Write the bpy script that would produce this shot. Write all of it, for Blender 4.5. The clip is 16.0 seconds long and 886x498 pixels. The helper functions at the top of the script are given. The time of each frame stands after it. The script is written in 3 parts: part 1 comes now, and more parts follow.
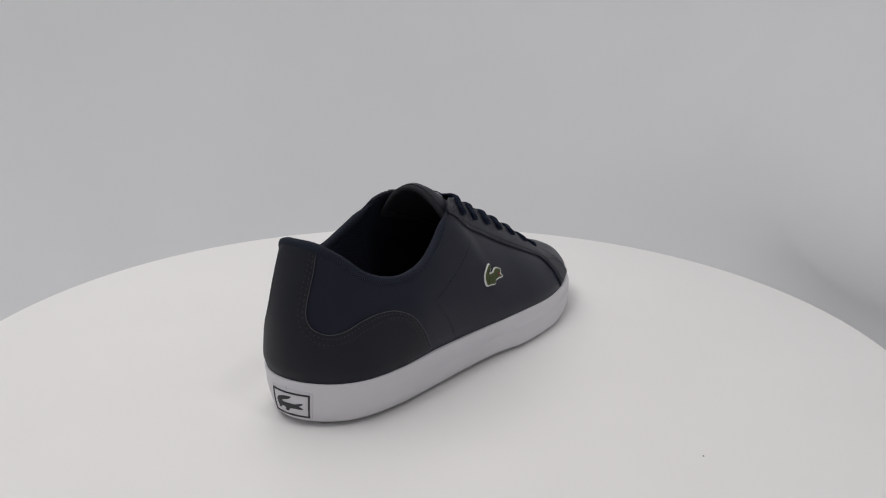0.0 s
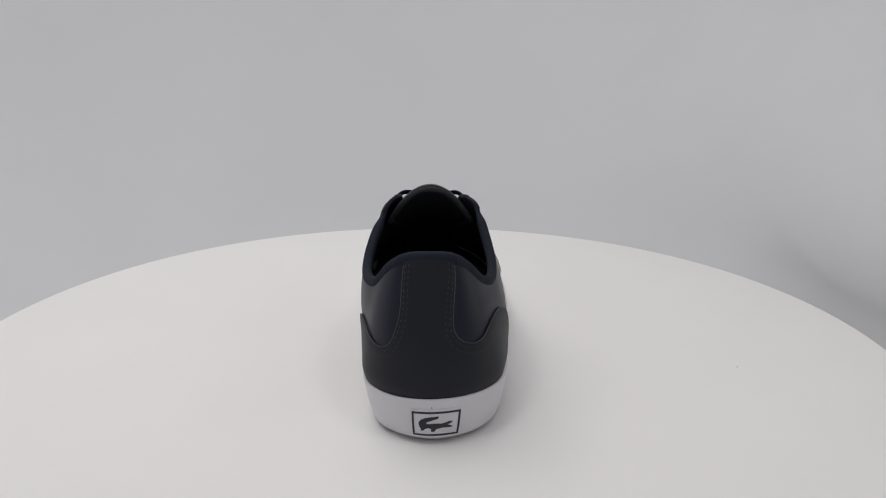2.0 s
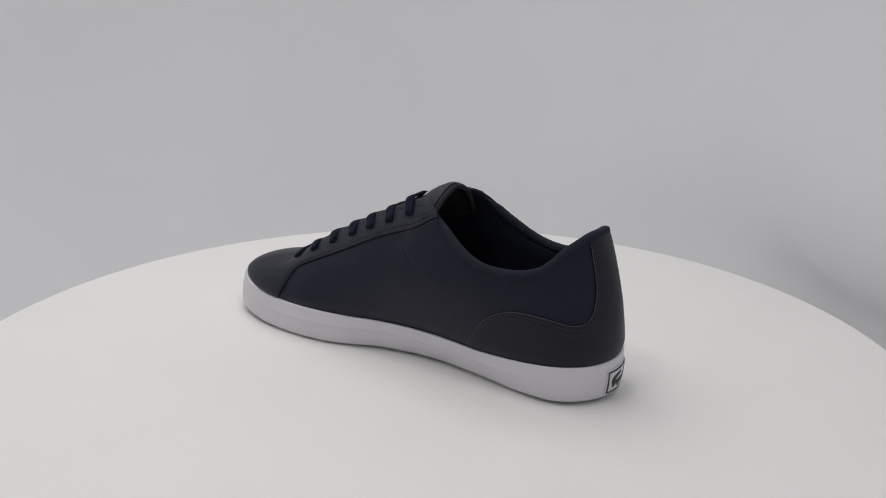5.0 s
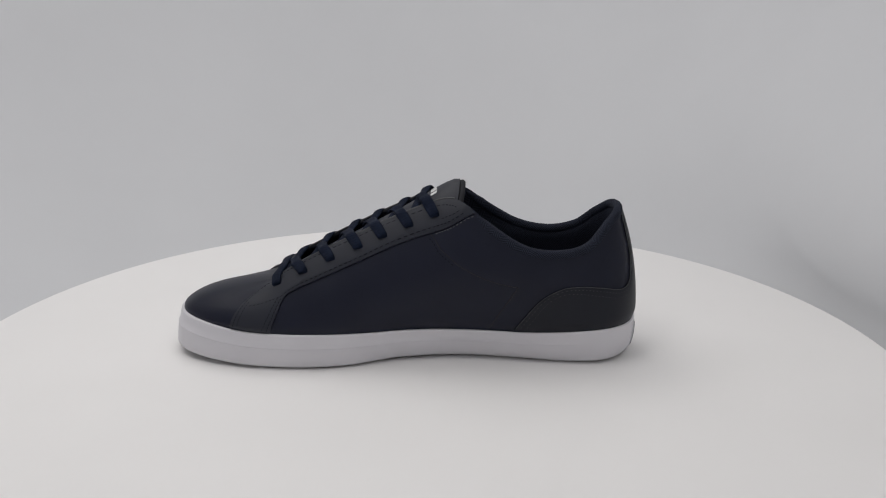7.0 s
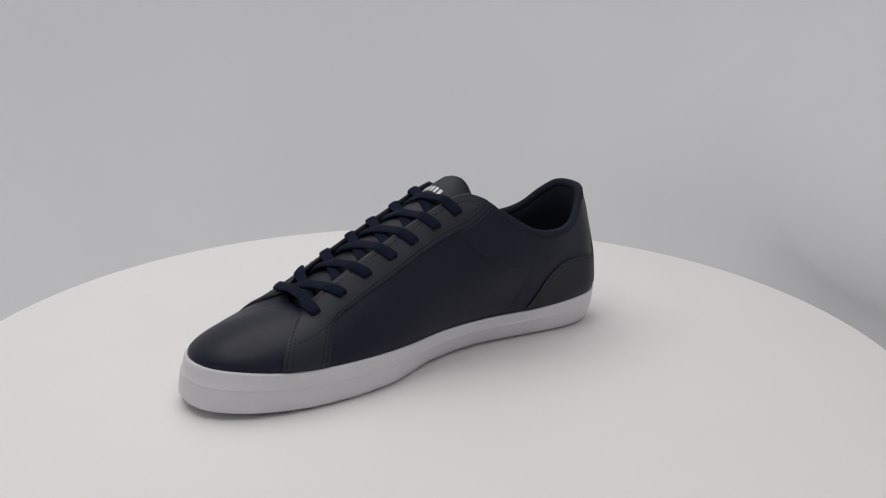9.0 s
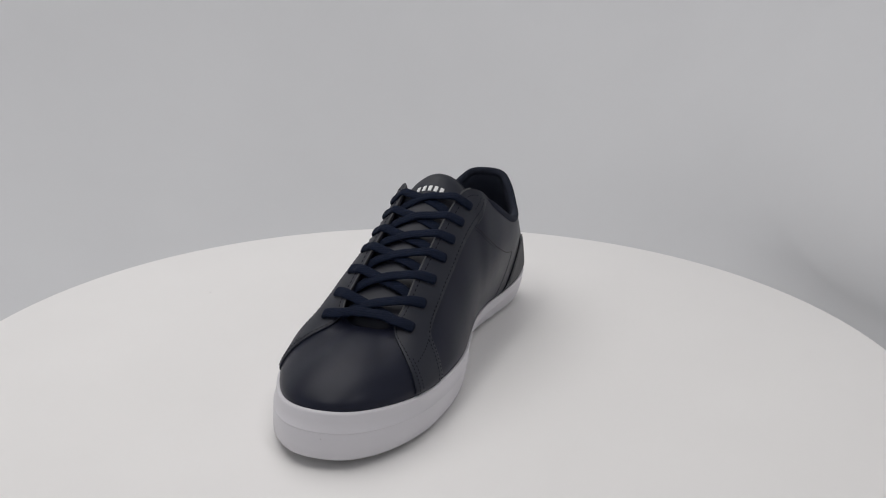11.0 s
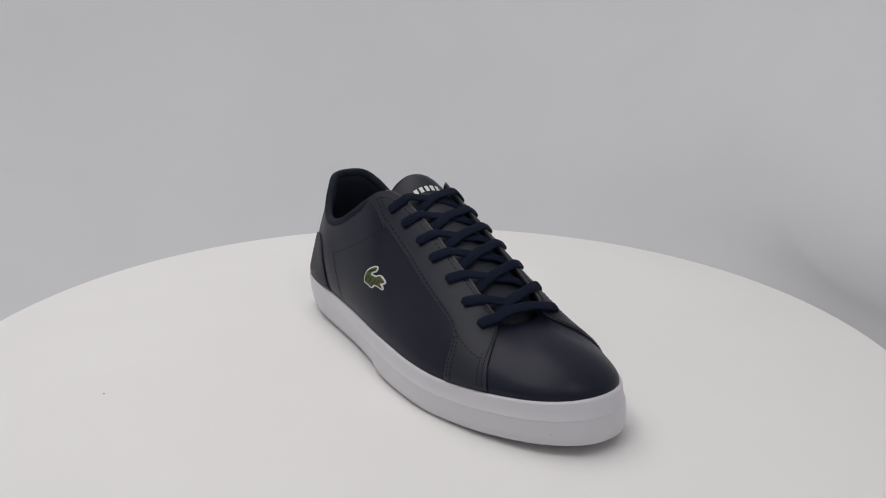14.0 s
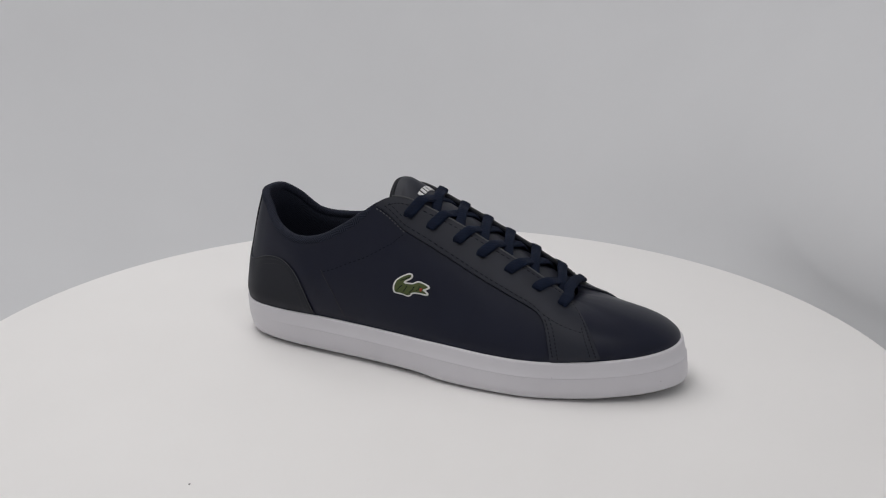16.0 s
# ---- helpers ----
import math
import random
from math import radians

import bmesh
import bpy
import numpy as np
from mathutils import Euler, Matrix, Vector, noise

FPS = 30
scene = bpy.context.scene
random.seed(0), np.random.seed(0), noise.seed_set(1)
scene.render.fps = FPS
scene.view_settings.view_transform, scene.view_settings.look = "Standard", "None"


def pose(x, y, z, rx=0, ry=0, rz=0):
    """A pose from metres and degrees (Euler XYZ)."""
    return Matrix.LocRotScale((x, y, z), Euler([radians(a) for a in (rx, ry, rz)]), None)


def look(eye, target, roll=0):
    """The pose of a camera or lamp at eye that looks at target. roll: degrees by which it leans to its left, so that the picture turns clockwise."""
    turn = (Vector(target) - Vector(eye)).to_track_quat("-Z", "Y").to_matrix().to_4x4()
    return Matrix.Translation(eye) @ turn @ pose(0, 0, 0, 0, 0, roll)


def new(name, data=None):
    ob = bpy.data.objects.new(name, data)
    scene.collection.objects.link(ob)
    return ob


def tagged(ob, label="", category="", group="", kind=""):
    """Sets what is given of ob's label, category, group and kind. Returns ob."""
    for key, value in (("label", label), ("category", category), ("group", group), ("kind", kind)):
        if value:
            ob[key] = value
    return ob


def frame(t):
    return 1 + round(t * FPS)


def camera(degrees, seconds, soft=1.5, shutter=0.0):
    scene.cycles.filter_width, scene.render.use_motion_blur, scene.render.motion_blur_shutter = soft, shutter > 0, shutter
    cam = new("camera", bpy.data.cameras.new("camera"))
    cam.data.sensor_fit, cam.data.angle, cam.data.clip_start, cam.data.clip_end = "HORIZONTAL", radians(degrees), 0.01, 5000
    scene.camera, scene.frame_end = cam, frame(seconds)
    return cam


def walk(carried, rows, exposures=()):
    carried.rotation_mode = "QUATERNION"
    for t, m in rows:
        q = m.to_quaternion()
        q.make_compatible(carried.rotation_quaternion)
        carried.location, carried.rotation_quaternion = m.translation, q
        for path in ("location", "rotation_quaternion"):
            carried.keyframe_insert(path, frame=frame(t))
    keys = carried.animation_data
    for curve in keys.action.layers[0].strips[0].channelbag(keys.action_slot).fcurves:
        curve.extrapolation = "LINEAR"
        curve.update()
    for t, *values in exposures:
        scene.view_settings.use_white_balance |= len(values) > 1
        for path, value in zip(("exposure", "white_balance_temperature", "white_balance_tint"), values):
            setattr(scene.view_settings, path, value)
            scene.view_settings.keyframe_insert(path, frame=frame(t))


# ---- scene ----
from mathutils.geometry import delaunay_2d_cdt

# One still camera before a slowly turning display disc.
EYE = Vector((0.0, -0.5018, 0.2122))
YAW, TILT = radians(0.955), radians(16.3005)
AHEAD = Vector((math.sin(YAW) * math.cos(TILT), math.cos(YAW) * math.cos(TILT), -math.sin(TILT)))
cam = camera(57.164, 16.0, soft=1.1)
STAND = look(EYE, EYE + AHEAD, 0.4565)
walk(cam, [(0.0, STAND), (16.0, STAND)], exposures=[(0.0, 0.0), (16.0, 0.0)])

TURN_RATE = 17.614      # degrees a second, anticlockwise from above
SHOE_HEADING = 55.44     # where the toe points at the start

# ---- light ----
world = bpy.data.worlds.new("world")
scene.world = world
world.use_nodes = True
world.node_tree.nodes["Background"].inputs["Color"].default_value = (0.9, 0.95, 1.0, 1)
world.node_tree.nodes["Background"].inputs["Strength"].default_value = 0.05


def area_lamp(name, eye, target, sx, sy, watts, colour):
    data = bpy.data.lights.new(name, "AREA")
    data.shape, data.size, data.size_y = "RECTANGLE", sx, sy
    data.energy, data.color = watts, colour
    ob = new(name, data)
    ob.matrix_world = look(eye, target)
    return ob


area_lamp("overhead_panel", (-0.25, 0.21, 0.92), (-0.02, 0.05, 0), 0.92, 0.78, 4.5, (1.0, 0.976, 0.958))
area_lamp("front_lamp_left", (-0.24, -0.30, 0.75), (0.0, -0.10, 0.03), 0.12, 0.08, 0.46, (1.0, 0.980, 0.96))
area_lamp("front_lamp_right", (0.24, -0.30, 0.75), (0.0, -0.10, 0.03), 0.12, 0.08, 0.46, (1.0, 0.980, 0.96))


# ---- materials ----
def material(name, colour, rough=0.5, metal=0.0, spec=0.5):
    m = bpy.data.materials.new(name)
    m.use_nodes = True
    b = m.node_tree.nodes["Principled BSDF"]
    b.inputs["Base Color"].default_value = (*colour, 1)
    b.inputs["Roughness"].default_value = rough
    b.inputs["Metallic"].default_value = metal
    b.inputs["Specular IOR Level"].default_value = spec
    return m


def textured(name, dark, light, scale, rough, bump=0.1, bump_scale=900.0, spec=0.5, patch=6.0, rough_vary=0.06, dist=0.0003):
    """Two-scale colour variation, roughness variation and fine relief, in object metres."""
    m = material(name, light, rough, 0.0, spec)
    nt = m.node_tree
    b = nt.nodes["Principled BSDF"]
    co = nt.nodes.new("ShaderNodeTexCoord")
    n1 = nt.nodes.new("ShaderNodeTexNoise")
    n1.inputs["Scale"].default_value = scale
    n1.inputs["Detail"].default_value = 6
    n2 = nt.nodes.new("ShaderNodeTexNoise")
    n2.inputs["Scale"].default_value = patch
    n2.inputs["Detail"].default_value = 3
    add = nt.nodes.new("ShaderNodeMath")
    add.operation = "MULTIPLY_ADD"
    add.inputs[1].default_value = 0.5
    half = nt.nodes.new("ShaderNodeMath")
    half.operation = "MULTIPLY"
    half.inputs[1].default_value = 0.5
    ramp = nt.nodes.new("ShaderNodeValToRGB")
    ramp.color_ramp.elements[0].position, ramp.color_ramp.elements[1].position = 0.3, 0.7
    ramp.color_ramp.elements[0].color, ramp.color_ramp.elements[1].color = (*dark, 1), (*light, 1)
    for n in (n1, n2):
        nt.links.new(co.outputs["Object"], n.inputs["Vector"])
    nt.links.new(n1.outputs["Fac"], half.inputs[0])
    nt.links.new(n2.outputs["Fac"], add.inputs[0])
    nt.links.new(half.outputs[0], add.inputs[2])
    nt.links.new(add.outputs[0], ramp.inputs["Fac"])
    nt.links.new(ramp.outputs["Color"], b.inputs["Base Color"])
    rr = nt.nodes.new("ShaderNodeMapRange")
    rr.inputs["To Min"].default_value, rr.inputs["To Max"].default_value = rough - rough_vary, rough + rough_vary
    nt.links.new(n1.outputs["Fac"], rr.inputs["Value"])
    nt.links.new(rr.outputs["Result"], b.inputs["Roughness"])
    if bump:
        n3 = nt.nodes.new("ShaderNodeTexNoise")
        n3.inputs["Scale"].default_value = bump_scale
        n3.inputs["Detail"].default_value = 3
        nt.links.new(co.outputs["Object"], n3.inputs["Vector"])
        bp = nt.nodes.new("ShaderNodeBump")
        bp.inputs["Strength"].default_value, bp.inputs["Distance"].default_value = bump, dist
        nt.links.new(n3.outputs["Fac"], bp.inputs["Height"])
        nt.links.new(bp.outputs["Normal"], b.inputs["Normal"])
    return m


def woven(name, dark, light, freq, rough, depth=0.0004):
    """A knitted or woven cloth: two crossed waves as colour and relief."""
    m = textured(name, dark, light, 300.0, rough, 0.0)
    nt = m.node_tree
    b = nt.nodes["Principled BSDF"]
    co = nt.nodes.new("ShaderNodeTexCoord")
    waves = []
    for d in ("X", "Z"):
        w = nt.nodes.new("ShaderNodeTexWave")
        w.bands_direction = d
        w.inputs["Scale"].default_value = freq
        w.inputs["Distortion"].default_value = 0.6
        w.inputs["Detail Scale"].default_value = 2.0
        nt.links.new(co.outputs["Object"], w.inputs["Vector"])
        waves.append(w)
    mul = nt.nodes.new("ShaderNodeMath")
    mul.operation = "MAXIMUM"
    nt.links.new(waves[0].outputs["Fac"], mul.inputs[0])
    nt.links.new(waves[1].outputs["Fac"], mul.inputs[1])
    bp = nt.nodes.new("ShaderNodeBump")
    bp.inputs["Strength"].default_value, bp.inputs["Distance"].default_value = 0.7, depth
    nt.links.new(mul.outputs[0], bp.inputs["Height"])
    nt.links.new(bp.outputs["Normal"], b.inputs["Normal"])
    b.inputs["Specular IOR Level"].default_value = 0.15
    return m


def herringbone(name, dark, light, rough, rib=0.0013, turn=0.0045):
    """A ribbed knit whose ribs lean to and fro in bands."""
    m = material(name, light, rough, 0.0, 0.15)
    nt = m.node_tree
    b = nt.nodes["Principled BSDF"]
    co = nt.nodes.new("ShaderNodeTexCoord")
    axes = nt.nodes.new("ShaderNodeSeparateXYZ")
    nt.links.new(co.outputs["UV"], axes.inputs[0])

    def calc(op, a, c):
        node = nt.nodes.new("ShaderNodeMath")
        node.operation = op
        for i, v in enumerate((a, c)):
            if isinstance(v, float):
                node.inputs[i].default_value = v
            else:
                nt.links.new(v, node.inputs[i])
        return node.outputs[0]

    lean = calc("PINGPONG", calc("ADD", axes.outputs["X"], 1.0), turn)
    along = calc("ADD", axes.outputs["Y"], calc("MULTIPLY", lean, 0.9))
    rib_wave = calc("SINE", calc("MULTIPLY", along, 2 * math.pi / rib), 0.0)
    height = calc("MULTIPLY", calc("ADD", rib_wave, 1.0), 0.5)
    grain = nt.nodes.new("ShaderNodeTexNoise")
    grain.inputs["Scale"].default_value = 900.0
    nt.links.new(co.outputs["Object"], grain.inputs["Vector"])
    mixed = calc("ADD", calc("MULTIPLY", height, 0.7), calc("MULTIPLY", grain.outputs["Fac"], 0.3))
    ramp = nt.nodes.new("ShaderNodeValToRGB")
    ramp.color_ramp.elements[0].position, ramp.color_ramp.elements[1].position = 0.15, 0.85
    ramp.color_ramp.elements[0].color, ramp.color_ramp.elements[1].color = (*dark, 1), (*light, 1)
    nt.links.new(mixed, ramp.inputs["Fac"])
    nt.links.new(ramp.outputs["Color"], b.inputs["Base Color"])
    bp = nt.nodes.new("ShaderNodeBump")
    bp.inputs["Strength"].default_value, bp.inputs["Distance"].default_value = 0.45, 0.0003
    nt.links.new(mixed, bp.inputs["Height"])
    nt.links.new(bp.outputs["Normal"], b.inputs["Normal"])
    return m


NAVY = textured("navy_leather", (0.0067, 0.0080, 0.0182), (0.0092, 0.0112, 0.0236), 60.0, 0.40, 0.14, 1400.0, 0.23)
PANEL = textured("charcoal_leather", (0.0132, 0.0150, 0.0236), (0.0170, 0.0192, 0.0294), 60.0, 0.5, 0.12, 1400.0, 0.30)
KNIT = herringbone("navy_knit", (0.0070, 0.0085, 0.0150), (0.0280, 0.0325, 0.0500), 0.85)
CLOTH = textured("charcoal_cloth", (0.020, 0.021, 0.025), (0.032, 0.034, 0.039), 300.0, 0.85, 0.3, 1800.0, 0.2)
LACE = woven("navy_lace", (0.0032, 0.0062, 0.0170), (0.0060, 0.0115, 0.0295), 420.0, 0.85, 0.0003)
# insole colour is invented, raised to throw light up onto lining and tongue
INSOLE_BOUNCE = textured("insole_bounce_cloth", (0.070, 0.070, 0.078), (0.095, 0.095, 0.103), 200.0, 0.9, 0.1, 900.0, 0.2)
RUBBER = textured("white_rubber", (0.630, 0.618, 0.652), (0.680, 0.666, 0.700), 40.0, 0.42, 0.05, 500.0, 0.4)
OUTSOLE = textured("outsole_rubber", (0.45, 0.45, 0.47), (0.55, 0.55, 0.57), 60.0, 0.6, 0.1, 500.0)
THREAD = material("navy_thread", (0.0065, 0.0075, 0.0125), 0.9, 0.0, 0.1)
SEAMLINE = material("joint_grey", (0.34, 0.33, 0.35), 0.6)
SEAMDARK = material("seam_dark", (0.006, 0.006, 0.010), 0.7)
COUNTER = textured("counter_leather", (0.0054, 0.0065, 0.0118), (0.0073, 0.0087, 0.0152), 60.0, 0.52, 0.12, 1400.0, 0.3)
EDGE = material("cut_leather", (0.060, 0.062, 0.068), 0.7)
THREAD_PALE = material("grey_thread", (0.036, 0.038, 0.043), 0.8)
THREAD_LIGHT = material("pale_thread", (0.085, 0.087, 0.095), 0.8)
PRINT = material("white_print", (0.75, 0.75, 0.75), 0.5)
DIRT = material("dirt", (0.12, 0.11, 0.10), 0.9)
BLACK = material("black_print", (0.02, 0.022, 0.026), 0.6)
WHITE = textured("white_thread", (0.62, 0.62, 0.60), (0.75, 0.75, 0.73), 800.0, 0.8, 0.4, 3000.0)
GREEN = textured("green_thread", (0.042, 0.060, 0.015), (0.076, 0.100, 0.028), 900.0, 0.8, 0.5, 3000.0)
RED = material("red_thread", (0.35, 0.03, 0.02), 0.8)
DISC = textured("disc_white", (0.880, 0.868, 0.860), (0.905, 0.893, 0.885), 14.0, 0.55, 0.03, 700.0, 0.3, 3.0)
PAPER = textured("backdrop_white", (0.645, 0.652, 0.670), (0.685, 0.692, 0.710), 6.0, 0.8, 0.05, 400.0, 0.2, 2.0)
PLASTIC = textured("base_plastic", (0.10, 0.10, 0.10), (0.14, 0.14, 0.14), 20.0, 0.5, 0.05, 500.0)


# ---- helpers ----
def link_mesh(name, verts, faces, mat, parent=None, smooth=True, label="", at=None):
    me = bpy.data.meshes.new(name)
    me.from_pydata([tuple(v) for v in verts], [], faces)
    me.update()
    if mat:
        me.materials.append(mat)
    if smooth:
        me.polygons.foreach_set("use_smooth", [True] * len(me.polygons))
    ob = new(name, me)
    if parent:
        ob.parent = parent
    if at is not None:
        ob.matrix_basis = at
    if label:
        tagged(ob, label)
    return ob


def part(name, bm, mat, parent, label="", smooth=True):
    bmesh.ops.recalc_face_normals(bm, faces=bm.faces)
    me = bpy.data.meshes.new(name)
    bm.to_mesh(me)
    bm.free()
    me.materials.append(mat)
    if smooth:
        me.polygons.foreach_set("use_smooth", [True] * len(me.polygons))
    ob = new(name, me)
    ob.parent = parent
    if label:
        tagged(ob, label)
    return ob


def wrap(ob, n, across):
    """Lays metres of cloth on a mesh of closed rows: n points round, across the running metres of each row."""
    me = ob.data
    layer = me.uv_layers.new(name="cloth")
    for poly in me.polygons:
        ks = [v % n for v in poly.vertices]
        seam = max(ks) - min(ks) > n / 2
        for li, vi, k in zip(poly.loop_indices, poly.vertices, ks):
            layer.data[li].uv = ((k + n if seam and k < n / 2 else k) * 0.0022, across[min(vi // n, len(across) - 1)])
    return ob


def lathe(profile, n=96):
    """Verts and faces of a profile of (radius, z) turned about z."""
    verts, faces = [], []
    for r, z in profile:
        for k in range(n):
            a = 2 * math.pi * k / n
            verts.append((r * math.cos(a), r * math.sin(a), z))
    for i in range(len(profile) - 1):
        for k in range(n):
            j = (k + 1) % n
            faces.append((i * n + k, i * n + j, (i + 1) * n + j, (i + 1) * n + k))
    return verts, faces


def catmull(P, closed, m):
    P = np.asarray(P, float)
    n = len(P)
    out = []
    for i in range(n if closed else n - 1):
        if closed:
            a, b, c, d = P[(i - 1) % n], P[i], P[(i + 1) % n], P[(i + 2) % n]
        else:
            b, c = P[i], P[i + 1]
            a = P[i - 1] if i > 0 else 2 * b - c
            d = P[i + 2] if i + 2 < n else 2 * c - b
        for k in range(m):
            u = k / m
            out.append(0.5 * (2 * b + (c - a) * u + (2 * a - 5 * b + 4 * c - d) * u * u + (3 * b - a - 3 * c + d) * u ** 3))
    if not closed:
        out.append(P[-1])
    return np.array(out)


def ring_faces(rows, n, close=True):
    f = []
    for i in range(rows - 1):
        for k in range(n if close else n - 1):
            j = (k + 1) % n
            f.append((i * n + k, i * n + j, (i + 1) * n + j, (i + 1) * n + k))
    return f


# ---- the setting ----
FLOOR_Z = -0.08


def build_setting():
    # cloth sweeping from the floor up to the wall; on one side the wall stands close to the disc
    n = 128
    near = []
    for k in range(n):
        a = (360 * k / n - 12 + 180) % 360 - 180
        near.append(math.cos(math.radians(a * 90 / 84)) ** 1.4 if abs(a) < 84 else 0.0)
    v = []
    for thick in (0.0, 0.012):
        rings = [(0.0, 0.0)] + [(math.sin(k / 16 * math.pi / 2), 1 - math.cos(k / 16 * math.pi / 2)) for k in range(1, 17)]
        rings += [(1.0, k / 16) for k in range(1, 17)]
        order = list(enumerate(rings))
        for i, (p, q) in (order if thick == 0.0 else order[::-1]):
            for k in range(n):
                bend = 0.55 - 0.47 * near[k]
                foot = FLOOR_Z + bend
                z = (foot + (1.2 - foot) * q if i > 16 else FLOOR_Z + bend * q) - thick * 0.1
                lean = min(1.0, max(0.0, z / 0.5))
                r = 0.83 - 0.43 * near[k] * (1 - lean * lean * (3 - 2 * lean)) - bend + bend * p + thick
                c = 2 * math.pi * k / n
                v.append((r * math.cos(c), r * math.sin(c), z))
    f = ring_faces(len(v) // n, n)
    ob = link_mesh("backdrop", v, f, PAPER, at=pose(-0.05, 0.02, 0))
    tagged(ob, "seamless pale grey photo backdrop curving up behind the disc", "backdrop", kind="structure")

    def slab(name, x0, y0, x1, y1, z0, z1, label):
        bm = bmesh.new()
        bmesh.ops.create_cube(bm, size=1.0, matrix=Matrix.LocRotScale(((x0 + x1) / 2, (y0 + y1) / 2, (z0 + z1) / 2), None, (x1 - x0, y1 - y0, z1 - z0)))
        me = bpy.data.meshes.new(name)
        bm.to_mesh(me)
        bm.free()
        me.materials.append(PAPER)
        tagged(new(name, me), label, name.split("_")[0], kind="structure")

    slab("floor", -0.9, -0.9, 0.9, 0.9, FLOOR_Z - 0.02, FLOOR_Z - 0.0005, "white floor of the photo tent under the disc")
    slab("ceiling", -0.9, -0.9, 0.9, 0.9, 1.2, 1.22, "white cloth ceiling of the photo tent")


def build_turntable():
    top = new("turntable")
    tagged(top, "round white display turntable with a smooth matt top", "turntable")
    R = 0.3060
    prof = [(0.0, 0.0), (0.1, 0.0), (0.2, 0.0), (R - 0.004, 0.0)]
    for k in range(1, 7):
        a = k / 6 * math.pi / 2
        prof.append((R - 0.004 + 0.004 * math.sin(a), -0.004 + 0.004 * math.cos(a)))
    prof += [(R, -0.014), (R - 0.003, -0.017), (0.0, -0.017)]
    v, f = lathe(prof, 160)
    link_mesh("disc", v, f, DISC, top)
    v, f = lathe([(0.0, -0.017), (0.12, -0.017), (0.12, FLOOR_Z + 0.006), (0.125, FLOOR_Z + 0.0002), (0.0, FLOOR_Z + 0.0002)], 64)
    link_mesh("base", v, f, PLASTIC, top, label="dark plastic base under the disc")
    v, f = lathe([(0.0, 0.0003), (0.0004, 0.0002), (0.0005, 0.0)], 10)
    link_mesh("speck", v, f, DIRT, top, label="tiny dark speck of dirt", at=pose(0.1393, -0.1406, 0))
    return top


